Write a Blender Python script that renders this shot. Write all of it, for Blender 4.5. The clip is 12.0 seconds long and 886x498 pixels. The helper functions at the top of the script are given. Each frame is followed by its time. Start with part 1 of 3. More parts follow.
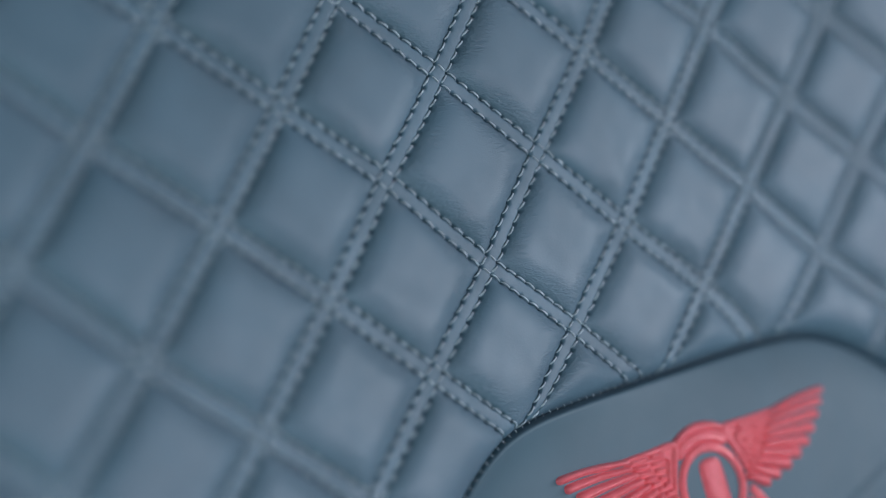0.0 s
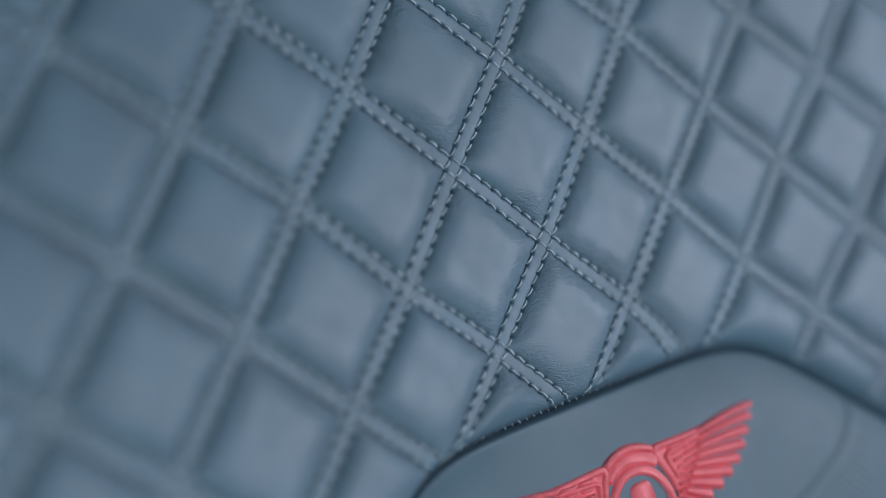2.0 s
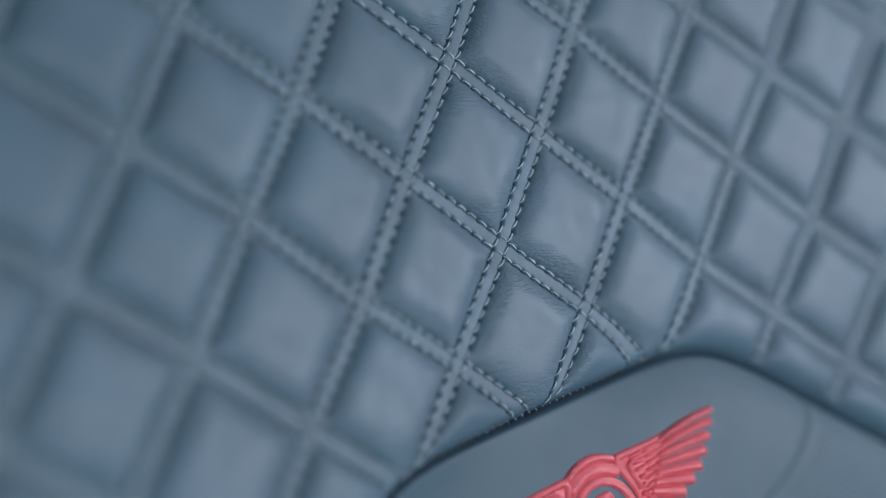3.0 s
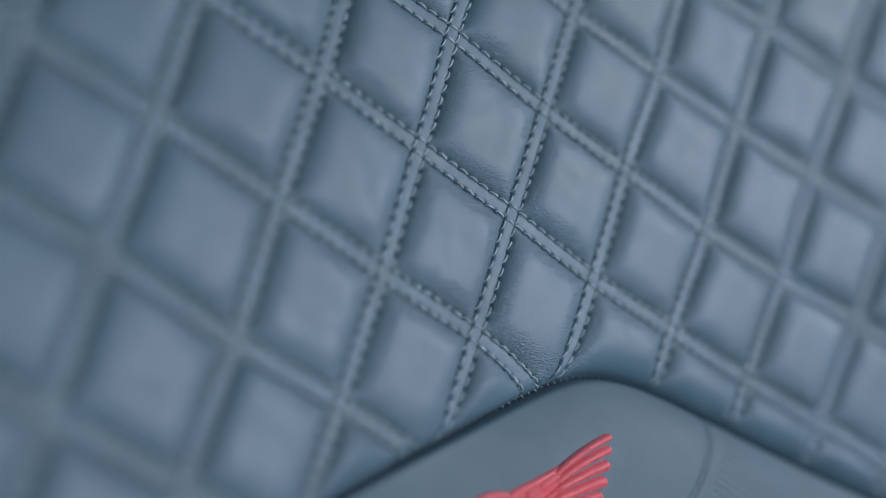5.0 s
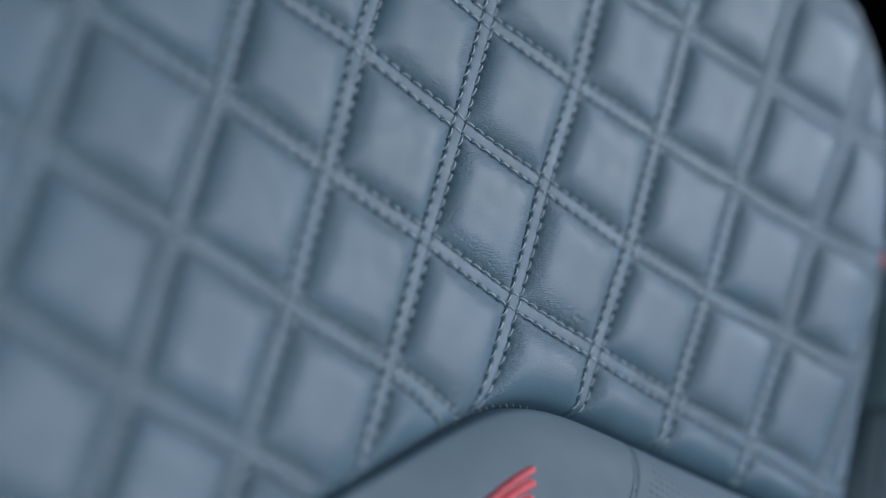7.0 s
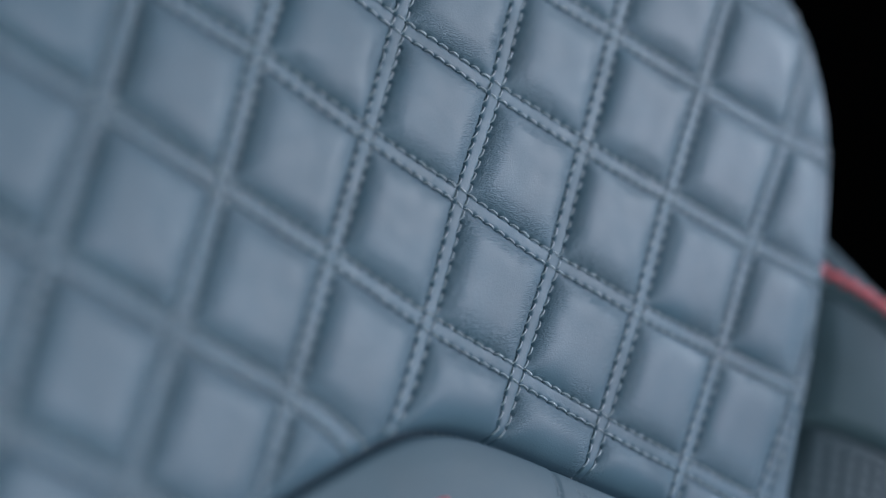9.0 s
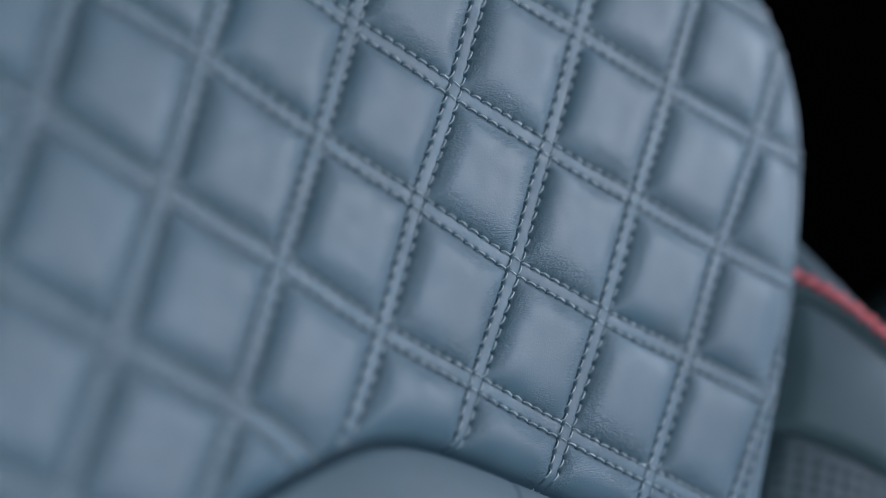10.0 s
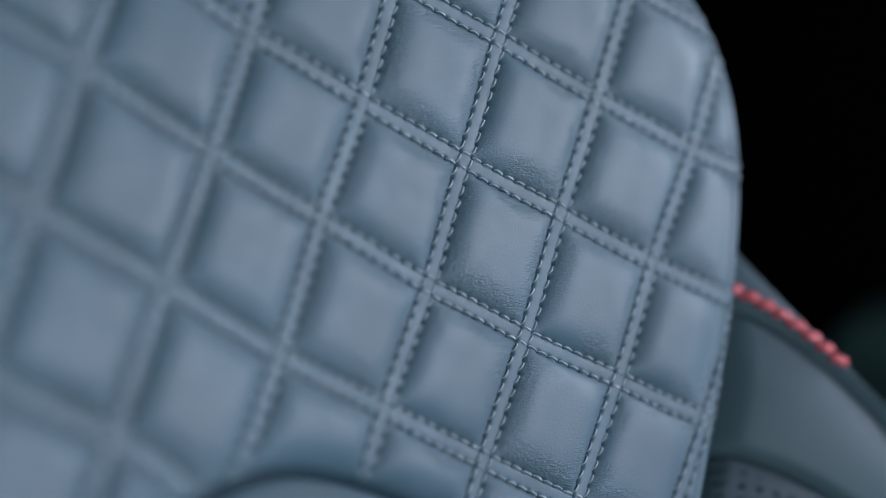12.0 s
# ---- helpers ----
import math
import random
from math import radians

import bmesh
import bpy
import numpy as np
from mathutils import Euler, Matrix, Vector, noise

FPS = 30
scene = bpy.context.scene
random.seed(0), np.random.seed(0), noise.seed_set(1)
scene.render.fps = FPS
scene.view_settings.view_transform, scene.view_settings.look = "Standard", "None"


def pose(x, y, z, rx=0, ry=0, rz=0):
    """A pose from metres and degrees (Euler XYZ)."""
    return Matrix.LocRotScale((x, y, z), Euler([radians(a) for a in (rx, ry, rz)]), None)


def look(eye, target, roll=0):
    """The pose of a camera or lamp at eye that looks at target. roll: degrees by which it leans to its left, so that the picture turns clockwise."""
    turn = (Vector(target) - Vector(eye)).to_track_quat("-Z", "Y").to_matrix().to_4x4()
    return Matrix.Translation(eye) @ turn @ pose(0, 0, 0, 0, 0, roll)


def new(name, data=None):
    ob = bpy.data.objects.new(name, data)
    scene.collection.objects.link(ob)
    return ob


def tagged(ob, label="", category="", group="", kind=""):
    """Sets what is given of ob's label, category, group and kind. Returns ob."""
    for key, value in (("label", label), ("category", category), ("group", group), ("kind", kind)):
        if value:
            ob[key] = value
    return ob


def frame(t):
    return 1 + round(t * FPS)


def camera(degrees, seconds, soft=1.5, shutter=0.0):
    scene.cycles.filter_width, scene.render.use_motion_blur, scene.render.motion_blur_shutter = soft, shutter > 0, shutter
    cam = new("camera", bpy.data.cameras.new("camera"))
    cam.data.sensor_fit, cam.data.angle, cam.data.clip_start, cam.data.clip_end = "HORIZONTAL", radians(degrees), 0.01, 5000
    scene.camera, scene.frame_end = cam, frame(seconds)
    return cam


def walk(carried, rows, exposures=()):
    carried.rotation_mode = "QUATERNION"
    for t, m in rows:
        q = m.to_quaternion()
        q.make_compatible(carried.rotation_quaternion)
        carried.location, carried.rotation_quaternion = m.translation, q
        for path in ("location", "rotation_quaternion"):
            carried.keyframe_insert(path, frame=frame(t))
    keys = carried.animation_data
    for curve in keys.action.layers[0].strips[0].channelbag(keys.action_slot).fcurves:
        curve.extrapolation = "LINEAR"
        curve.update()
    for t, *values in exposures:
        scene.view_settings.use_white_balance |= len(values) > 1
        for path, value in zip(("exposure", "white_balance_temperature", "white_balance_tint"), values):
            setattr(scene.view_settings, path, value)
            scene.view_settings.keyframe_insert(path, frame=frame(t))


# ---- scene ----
cam = camera(29.0, 12.0, soft=1.0)
PATH = [
    (0, pose(-0.41930, -0.36436, 1.03743, 79.232, 5.263, -37.412)),
    (0.5, pose(-0.41821, -0.35817, 1.03887, 79.103, 5.574, -38.605)),
    (1, pose(-0.41510, -0.35135, 1.04013, 78.908, 5.787, -39.747)),
    (1.5, pose(-0.41161, -0.34395, 1.04100, 78.687, 5.949, -40.742)),
    (2, pose(-0.40864, -0.33646, 1.04192, 78.451, 6.083, -41.700)),
    (2.5, pose(-0.40632, -0.32891, 1.04312, 78.197, 6.387, -42.886)),
    (4.5, pose(-0.38840, -0.30001, 1.04420, 77.462, 7.092, -48.105)),
    (5, pose(-0.37998, -0.29489, 1.04436, 77.278, 7.198, -48.820)),
    (5.5, pose(-0.37253, -0.29031, 1.04462, 77.120, 7.399, -49.500)),
    (6, pose(-0.36739, -0.28547, 1.04509, 76.956, 7.450, -50.229)),
    (6.5, pose(-0.36297, -0.28072, 1.04596, 76.768, 7.514, -51.118)),
    (7, pose(-0.35792, -0.27744, 1.04681, 76.593, 7.572, -51.879)),
    (9, pose(-0.32830, -0.27295, 1.04241, 76.543, 7.896, -53.066)),
    (9.5, pose(-0.32049, -0.27260, 1.04073, 76.551, 7.969, -53.224)),
    (10, pose(-0.31225, -0.27288, 1.03917, 76.544, 8.015, -53.296)),
    (10.5, pose(-0.30449, -0.27373, 1.03751, 76.587, 8.140, -53.293)),
    (11, pose(-0.29661, -0.27463, 1.03553, 76.696, 8.279, -53.337)),
    (11.5, pose(-0.28874, -0.27569, 1.03351, 76.839, 8.392, -53.366)),
    (12, pose(-0.28066, -0.27697, 1.03132, 77.021, 8.477, -53.476)),
]
walk(cam, PATH)
cam.data.dof.use_dof = True
cam.data.dof.focus_distance = 0.470
cam.data.dof.aperture_fstop = 3.2

# ---- light: faint sky and four added lamps in front and at the sides ----
world = bpy.data.worlds.new("world")
scene.world = world
world.use_nodes = True
wn = world.node_tree
sky = wn.nodes.new("ShaderNodeTexSky")
sky.sky_type, sky.sun_disc, sky.sun_elevation, sky.sun_rotation = "NISHITA", False, radians(40), radians(150)
wn.links.new(sky.outputs[0], wn.nodes["Background"].inputs[0])
wn.nodes["Background"].inputs[1].default_value = 0.05


def area_lamp(name, eye, target, width, height, power, colour):
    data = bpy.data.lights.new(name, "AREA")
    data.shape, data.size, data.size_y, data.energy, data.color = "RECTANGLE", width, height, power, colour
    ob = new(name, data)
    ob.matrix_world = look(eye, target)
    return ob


# unseen added lamps; places and tints tuned until the leather's tones matched
area_lamp("right_added_lamp", (0.74, -0.48, 1.03), (-0.03, 0.0, 0.94), 0.44, 0.36, 4.2, (0.83, 0.88, 1.0))
# added for the purple tint on the right of the panel
area_lamp("front_right_added_lamp", (0.52, -1.10, 1.08), (0.0, 0.0, 0.94), 0.45, 0.36, 3.2, (1.0, 0.82, 1.0))
area_lamp("front_left_added_lamp", (-0.35, -1.44, 1.12), (-0.03, 0.0, 0.94), 0.70, 0.42, 4.2, (0.76, 0.93, 1.0))
area_lamp("left_added_lamp", (-0.58, -0.42, 0.76), (-0.10, 0.0, 0.90), 0.30, 0.30, 0.9, (0.84, 1.0, 1.0))


# ---- materials ----
def material(name, colour, rough, spec=0.4, metal=0.0):
    m = bpy.data.materials.new(name)
    m.use_nodes = True
    p = m.node_tree.nodes["Principled BSDF"]
    p.inputs["Base Color"].default_value = (*colour, 1)
    p.inputs["Roughness"].default_value = rough
    p.inputs["Specular IOR Level"].default_value = spec
    p.inputs["Metallic"].default_value = metal
    return m, m.node_tree, p


def maths(nt, op, a, b=None):
    n = nt.nodes.new("ShaderNodeMath")
    n.operation = op
    for i, v in enumerate((a, b)):
        if v is None:
            continue
        if isinstance(v, (int, float)):
            n.inputs[i].default_value = v
        else:
            nt.links.new(v, n.inputs[i])
    return n.outputs[0]


def texture(nt, kind, vector, scale, detail=2.0, **more):
    n = nt.nodes.new(kind)
    nt.links.new(vector, n.inputs["Vector"])
    n.inputs["Scale"].default_value = scale
    if "Detail" in n.inputs:
        n.inputs["Detail"].default_value = detail
    for key, value in more.items():
        n.inputs[key].default_value = value
    return n


def ramp(nt, value, low, high, out_low=0.0, out_high=1.0):
    n = nt.nodes.new("ShaderNodeMapRange")
    n.interpolation_type = "SMOOTHSTEP"
    nt.links.new(value, n.inputs["Value"])
    for key, v in (("From Min", low), ("From Max", high), ("To Min", out_low), ("To Max", out_high)):
        n.inputs[key].default_value = v
    return n.outputs[0]


def stretched(nt, vector, sx, sy, sz, turn=0.0):
    n = nt.nodes.new("ShaderNodeMapping")
    nt.links.new(vector, n.inputs["Vector"])
    n.vector_type = "TEXTURE"
    n.inputs["Scale"].default_value = (sx, sy, sz)
    n.inputs["Rotation"].default_value = (0, turn, 0)
    return n.outputs[0]


def leather(name, colour, rough=0.42, creases=True, grain_depth=1.0, uneven=0.1):
    """Dyed full-grain leather: fine pebbled grain, soft mottling and creases towards the seams."""
    m, nt, p = material(name, colour, rough, 0.5)
    place = nt.nodes.new("ShaderNodeTexCoord").outputs["Object"]
    mottle = texture(nt, "ShaderNodeTexNoise", place, 38.0, 4.0)
    grain = texture(nt, "ShaderNodeTexVoronoi", place, 1500.0)
    fine = texture(nt, "ShaderNodeTexNoise", place, 2600.0, 3.0)
    tone = nt.nodes.new("ShaderNodeMix")
    tone.data_type = "RGBA"
    tone.inputs["A"].default_value = (*[c * (1 - uneven) for c in colour], 1)
    tone.inputs["B"].default_value = (*[min(1, c * (1 + uneven)) for c in colour], 1)
    nt.links.new(ramp(nt, mottle.outputs["Fac"], 0.35, 0.65), tone.inputs["Factor"])
    nt.links.new(tone.outputs["Result"], p.inputs["Base Color"])
    nt.links.new(ramp(nt, texture(nt, "ShaderNodeTexNoise", place, 160.0, 3.0).outputs["Fac"], 0.3, 0.7, rough - 0.5 * uneven, rough + 0.7 * uneven), p.inputs["Roughness"])
    height = maths(nt, "ADD", maths(nt, "MULTIPLY", grain.outputs["Distance"], 0.24), maths(nt, "MULTIPLY", fine.outputs["Fac"], 0.2))
    if creases:
        uv = nt.nodes.new("ShaderNodeUVMap")
        uv.uv_map = "cell"
        split = nt.nodes.new("ShaderNodeSeparateXYZ")
        nt.links.new(uv.outputs[0], split.inputs[0])
        u, v = split.outputs[0], split.outputs[1]
        near_u = ramp(nt, maths(nt, "MINIMUM", u, maths(nt, "SUBTRACT", 1.0, u)), 0.02, 0.24, 1.0, 0.0)
        near_v = ramp(nt, maths(nt, "MINIMUM", v, maths(nt, "SUBTRACT", 1.0, v)), 0.02, 0.24, 1.0, 0.0)
        mask = maths(nt, "MAXIMUM", near_u, near_v)
        patch = ramp(nt, texture(nt, "ShaderNodeTexNoise", place, 48.0, 2.0).outputs["Fac"], 0.32, 0.6)
        mask = maths(nt, "MULTIPLY", mask, patch)
        flow = texture(nt, "ShaderNodeTexNoise", stretched(nt, place, 5.5, 1.0, 1.0, 0.24), 1500.0, 2.0, Distortion=0.5)
        fold = maths(nt, "ABSOLUTE", maths(nt, "SUBTRACT", flow.outputs["Fac"], 0.5))
        fold = maths(nt, "MULTIPLY", maths(nt, "SUBTRACT", ramp(nt, fold, 0.0, 0.16), 0.8), mask)
        height = maths(nt, "ADD", height, maths(nt, "MULTIPLY", fold, 3.4))
    bump = nt.nodes.new("ShaderNodeBump")
    bump.inputs["Strength"].default_value = grain_depth
    bump.inputs["Distance"].default_value = 0.0003
    nt.links.new(height, bump.inputs["Height"])
    nt.links.new(bump.outputs[0], p.inputs["Normal"])
    return m


def thread(name, colour, pitch, rough=0.55, low=0.75, lustre=0.0, lay=0.00015):
    """Twisted or satin-stitched thread with a fine diagonal lay."""
    m, nt, p = material(name, colour, rough, 0.8, lustre)
    place = nt.nodes.new("ShaderNodeTexCoord").outputs["Object"]
    wave = nt.nodes.new("ShaderNodeTexWave")
    wave.bands_direction = "DIAGONAL"
    nt.links.new(place, wave.inputs["Vector"])
    wave.inputs["Scale"].default_value = pitch
    wave.inputs["Distortion"].default_value = 1.5
    soft = texture(nt, "ShaderNodeTexNoise", place, 400.0, 3.0)
    tone = nt.nodes.new("ShaderNodeMix")
    tone.data_type = "RGBA"
    tone.inputs["A"].default_value = (*[c * low for c in colour], 1)
    tone.inputs["B"].default_value = (*[min(1, c * 1.15) for c in colour], 1)
    nt.links.new(ramp(nt, soft.outputs["Fac"], 0.3, 0.7), tone.inputs["Factor"])
    nt.links.new(tone.outputs["Result"], p.inputs["Base Color"])
    bump = nt.nodes.new("ShaderNodeBump")
    bump.inputs["Strength"].default_value = 0.7
    bump.inputs["Distance"].default_value = lay
    nt.links.new(wave.outputs["Fac"], bump.inputs["Height"])
    nt.links.new(bump.outputs[0], p.inputs["Normal"])
    return m


SLATE = (0.104, 0.188, 0.250)
quilt_leather = leather("slate_quilted_leather", SLATE, 0.49, grain_depth=0.40, uneven=0.06)
band_leather = leather("slate_band_leather", SLATE, 0.48, creases=False)
smooth_leather = leather("slate_smooth_leather", (0.082, 0.154, 0.198), 0.60, creases=False, grain_depth=0.16, uneven=0.035)
charcoal_leather = leather("charcoal_bolster_leather", (0.116, 0.178, 0.216), 0.60, creases=False, grain_depth=0.2, uneven=0.05)
perforated_leather = leather("charcoal_perforated_leather", (0.070, 0.112, 0.136), 0.66, creases=False, grain_depth=0.2, uneven=0.05)
grey_thread = thread("slate_thread", (0.50, 0.61, 0.69), 900.0, 0.34)
# the seam thread again, with the shade of the crease put into its colour
shaded_thread = thread("shaded_slate_thread", (0.30, 0.38, 0.44), 900.0, 0.45)
red_thread = thread("coral_red_thread", (1.0, 0.14, 0.175), 1300.0, 0.30, 0.9, 0.1, 0.00012)
red_satin = red_thread.node_tree.nodes["Principled BSDF"].inputs
red_satin["Sheen Weight"].default_value = 0.4
red_satin["Specular IOR Level"].default_value = 1.0
red_satin["Sheen Roughness"].default_value = 0.35
red_satin["Sheen Tint"].default_value = (1.0, 0.55, 0.60, 1.0)
# near-black: the darkness of the unlit surroundings is put into this colour
dark_backdrop = material("black_backdrop", (0.002, 0.0022, 0.0024), 0.95, 0.05)[0]
shell_plastic = material("black_seat_shell", (0.02, 0.022, 0.025), 0.55, 0.3)[0]


# ---- added dark shell, mostly unseen: floor, roof and sides, left open towards the lamps ----
def slab(name, lo, hi, mat, label, kind="structure", bevel=0.0):
    bm = bmesh.new()
    bmesh.ops.create_cube(bm, size=1.0)
    for v in bm.verts:
        v.co = Vector([lo[i] + (v.co[i] + 0.5) * (hi[i] - lo[i]) for i in range(3)])
    if bevel:
        bmesh.ops.bevel(bm, geom=bm.edges[:], offset=bevel, segments=4, profile=0.5, affect="EDGES")
    me = bpy.data.meshes.new(name)
    bm.to_mesh(me)
    bm.free()
    me.materials.append(mat)
    return tagged(new(name, me), label, name.split("_")[0], kind=kind)


slab("floor", (-1.1, -1.7, -0.04), (1.1, 1.3, 0.0), dark_backdrop, "black added floor that closes the scene below")
slab("ceiling", (-1.1, -1.25, 1.48), (1.1, 1.3, 1.52), dark_backdrop, "black added roof that closes the scene above")
slab("wall_rear", (-1.1, 1.3, -0.04), (1.1, 1.34, 1.52), dark_backdrop, "black added rear wall, the dark background")
slab("wall_front", (-1.1, -1.74, -0.04), (1.1, -1.70, 1.0), dark_backdrop, "black added front wall below an opening")
slab("wall_right_lower", (0.80, -1.7, -0.04), (0.84, 1.3, 0.92), dark_backdrop, "black added wall, lower right side")
slab("wall_right_upper", (0.80, -0.05, 0.92), (0.84, 1.3, 1.52), dark_backdrop, "black added wall, upper right side")
slab("wall_left_rear", (-1.14, 0.15, -0.04), (-1.1, 1.3, 1.52), dark_backdrop, "black added wall on the left, behind an opening")
slab("wall_left_sill", (-1.14, -1.7, -0.04), (-1.1, 0.15, 0.18), dark_backdrop, "black added strip under the left opening")

# added block, placed along view rays, for an unidentified dark teal shape
teal_skin = material("dark_teal_skin", (0.03, 0.07, 0.07), 0.6, 0.3)[0]
tagged(slab("door_armrest", (0.700, -0.10, 0.58), (0.80, 0.212, 0.690), teal_skin, "dark teal padded block standing in for an unidentified shape", "", 0.02), category="armrest")


# ---- the seat's own frame: x to its side, z up along the reclined back, millimetres in the plan ----
SEAT = pose(0, 0, 0.95, -15, 0, 0)
AXIS = -81.0                      # middle line of the seat
PITCH = 37.4                      # quilting pitch along a seam
ROW = 2.3                         # half the distance between the twin rows of stitches
STITCHES = 9                      # stitches from crossing to crossing


def place(h, n, w):
    return np.stack([np.asarray(h, float), -np.asarray(n, float), np.asarray(w, float)], -1) * 0.001


# how far each seam is moved off the even pattern to fit pixel positions
SEAM_A, SEAM_B = np.arange(-2, 7), np.arange(-4, 3)
FIT_AH = (0.16, -0.64, 0.44, 0.23, 0.29, -0.57, -0.14, 0.19, 0.04)
FIT_AW = (-0.29, 0.68, -0.46, 0.32, -0.34, -0.23, 0.20, 0.34, -0.23)
FIT_BH = (0.21, -0.51, 0.14, 0.43, -0.10, -0.33, 0.17)
FIT_BW = (0.16, -0.48, 0.16, 0.52, -0.12, -0.52, 0.28)
# crossings moved further to fit their pixel positions: seam a, seam b, sideways, upwards
CROSSING_FIT = ((-1, 1, 0.0, 1.1), (1, -2, 0.0, 1.1), (3, -2, -0.2, 0.9), (4, -2, 0.0, -1.15), (3, -3, 0.2, -0.6), (2, -3, -0.7, -0.9),
         (5, -2, 0.0, -0.7), (5, -3, 0.1, 0.6), (6, -4, 0.0, -0.9), (6, -3, -0.2, 0.75), (4, -4, 0.1, 0.75), (2, -1, 0.2, 0.6),
         (1, 0, 0.2, -0.7), (0, 1, 0.0, -0.9), (2, 0, 0.3, 0.6), (4, -1, 0.0, 0.5), (6, -2, 0.8, 0.2), (0, -1, 0.8, 0.0))


def lattice(a, b):
    """Plan position of quilting coordinates: seams run along whole a and whole b."""
    u, v = (a - b - 4) / 4, -(a + b) / 4
    c, d = np.clip(u, -2.2, 1.9), np.clip(v, -1.3, 1.2)
    h = 1.313 + 110.725 * u + 0.204 * v - 0.073 * u * u - 2.710 * u * v - 7.277 * v * v + 0.474 * c ** 3 - 0.499 * c * c * d + 0.921 * c * d * d - 1.802 * d ** 3
    w = 24.440 + 1.911 * u + 103.457 * v + 0.811 * u * u + 0.284 * u * v + 1.890 * v * v + 0.668 * c ** 3 + 0.108 * c * c * d - 0.641 * c * d * d - 1.087 * d ** 3
    h = h + np.interp(a, SEAM_A, FIT_AH) + np.interp(b, SEAM_B, FIT_BH)
    w = w + np.interp(a, SEAM_A, FIT_AW) + np.interp(b, SEAM_B, FIT_BW)
    for sa, sb, dh, dw in CROSSING_FIT:
        near = np.exp(-((a - sa) ** 2 + (b - sb) ** 2) / 0.2)
        h, w = h + dh * near, w + dw * near
    # the seams are drawn sideways where they run into the crown of the crease
    h = h - 3.6 * np.exp(-(np.maximum(w - arch(h), 0) / 9) ** 2 - ((h + 40) / 28) ** 2)
    return h, w


def dish(h, w):
    """The panel's gentle hollow, rising to the wing at its side."""
    u, v = h / 100, w / 100
    return -5.92 + 0.70 * u + 1.13 * v + 6.13 * u * u + 1.38 * u * v - 0.94 * v * v + 0.48 * u ** 3 - 1.16 * u * u * v + 0.35 * u * v * v - 0.17 * v ** 3


def soft(x, k):
    return k * np.logaddexp(0, x / k)


def arch(h):
    """Height of the crease over the emblem panel."""
    return -48.8 - 0.78 * soft(np.abs(h - AXIS) - 72, 9)


def flank(w):
    """Half width of the quilted panel."""
    return 353.5 - np.sqrt((w - 2.5) ** 2 + 75.0 ** 2)


def crease_gap(h, w):
    slope = 0.78 / (1 + np.exp(-(np.abs(h - AXIS) - 72) / 9))
    return (w - arch(h)) / np.sqrt(1 + slope ** 2)


def rim_gap(h, w):
    slope = (w - 2.5) / np.sqrt((w - 2.5) ** 2 + 75.0 ** 2)
    side = (flank(w) - np.abs(h - AXIS)) / np.sqrt(1 + slope ** 2)
    return np.minimum(side, 150 - w)


ROLL = 6.5


def step(x, at, width):
    return 1 / (1 + np.exp(-(x - at) / width))


def valley(h):
    """Depth of the crease, shaped to fit the camera's view: a thin line over the emblem, a valley towards one side."""
    return 5.5 + 3.5 * step(h - AXIS, 62, 10) - 2.8 * step(AXIS - h, 66, 5)


def relief(h, w, puff):
    """Depth of the quilted cover: padding, the dip into the crease and the rolled rim."""
    da, de = np.maximum(crease_gap(h, w), 0), np.maximum(rim_gap(h, w), 0)
    full = (1 - np.exp(-(da / 6) ** 2)) * (1 - np.exp(-(np.maximum(de - ROLL, 0) / 8) ** 2))
    out = np.maximum(ROLL - de, 0)
    roll = ROLL - np.sqrt(np.maximum(ROLL ** 2 - out ** 2, 0))
    return dish(h, w) + np.where(puff > 0, puff * full, puff) - valley(h) * np.exp(-(da / (0.9 + 0.11 * valley(h))) ** 1.2) - roll - 0.45 * np.exp(-((de - ROLL) / 1.1) ** 2)


def fit_inside(h, w):
    """Draws points past the crease or the rim back onto it; says which were past it."""
    past = (w < arch(h)) | (np.abs(h - AXIS) > flank(w)) | (w > 150)
    w = np.clip(np.maximum(w, arch(h)), None, 150)
    s = h - AXIS
    s = np.sign(s) * np.minimum(np.abs(s), flank(w))
    return s + AXIS, w, past


def sheet(name, pts, past=None, uv=None):
    """A mesh over a grid of points; faces that lie wholly past the border are left out."""
    rows, cols = pts.shape[:2]
    k = np.arange(rows * cols).reshape(rows, cols)
    quads = np.stack([k[:-1, :-1], k[:-1, 1:], k[1:, 1:], k[1:, :-1]], -1).reshape(-1, 4)
    if past is not None:
        quads = quads[~past.reshape(-1)[quads].all(1)]
    used = np.unique(quads)
    again = np.zeros(rows * cols, int)
    again[used] = np.arange(len(used))
    quads = again[quads]
    me = bpy.data.meshes.new(name)
    me.vertices.add(len(used))
    me.vertices.foreach_set("co", pts.reshape(-1, 3)[used].ravel())
    me.loops.add(quads.size)
    me.loops.foreach_set("vertex_index", quads.ravel())
    me.polygons.add(len(quads))
    me.polygons.foreach_set("loop_start", np.arange(len(quads)) * 4)
    me.update(calc_edges=True)
    if uv is not None:
        layer = me.uv_layers.new(name="cell")
        layer.data.foreach_set("uv", uv.reshape(-1, 2)[used][quads.ravel()].ravel())
    me.validate()
    me.polygons.foreach_set("use_smooth", np.ones(len(me.polygons), bool))
    return me


def solid(name, verts, faces):
    me = bpy.data.meshes.new(name)
    me.from_pydata([tuple(v) for v in verts], [], [tuple(f) for f in faces])
    me.polygons.foreach_set("use_smooth", np.ones(len(me.polygons), bool))
    me.update()
    return me


def part(name, me, mat, parent, label="", kind=""):
    if mat is not None and not me.materials:
        me.materials.append(mat)
    ob = new(name, me)
    ob.parent = parent
    return tagged(ob, label, kind=kind)


seat = new("car_seat")
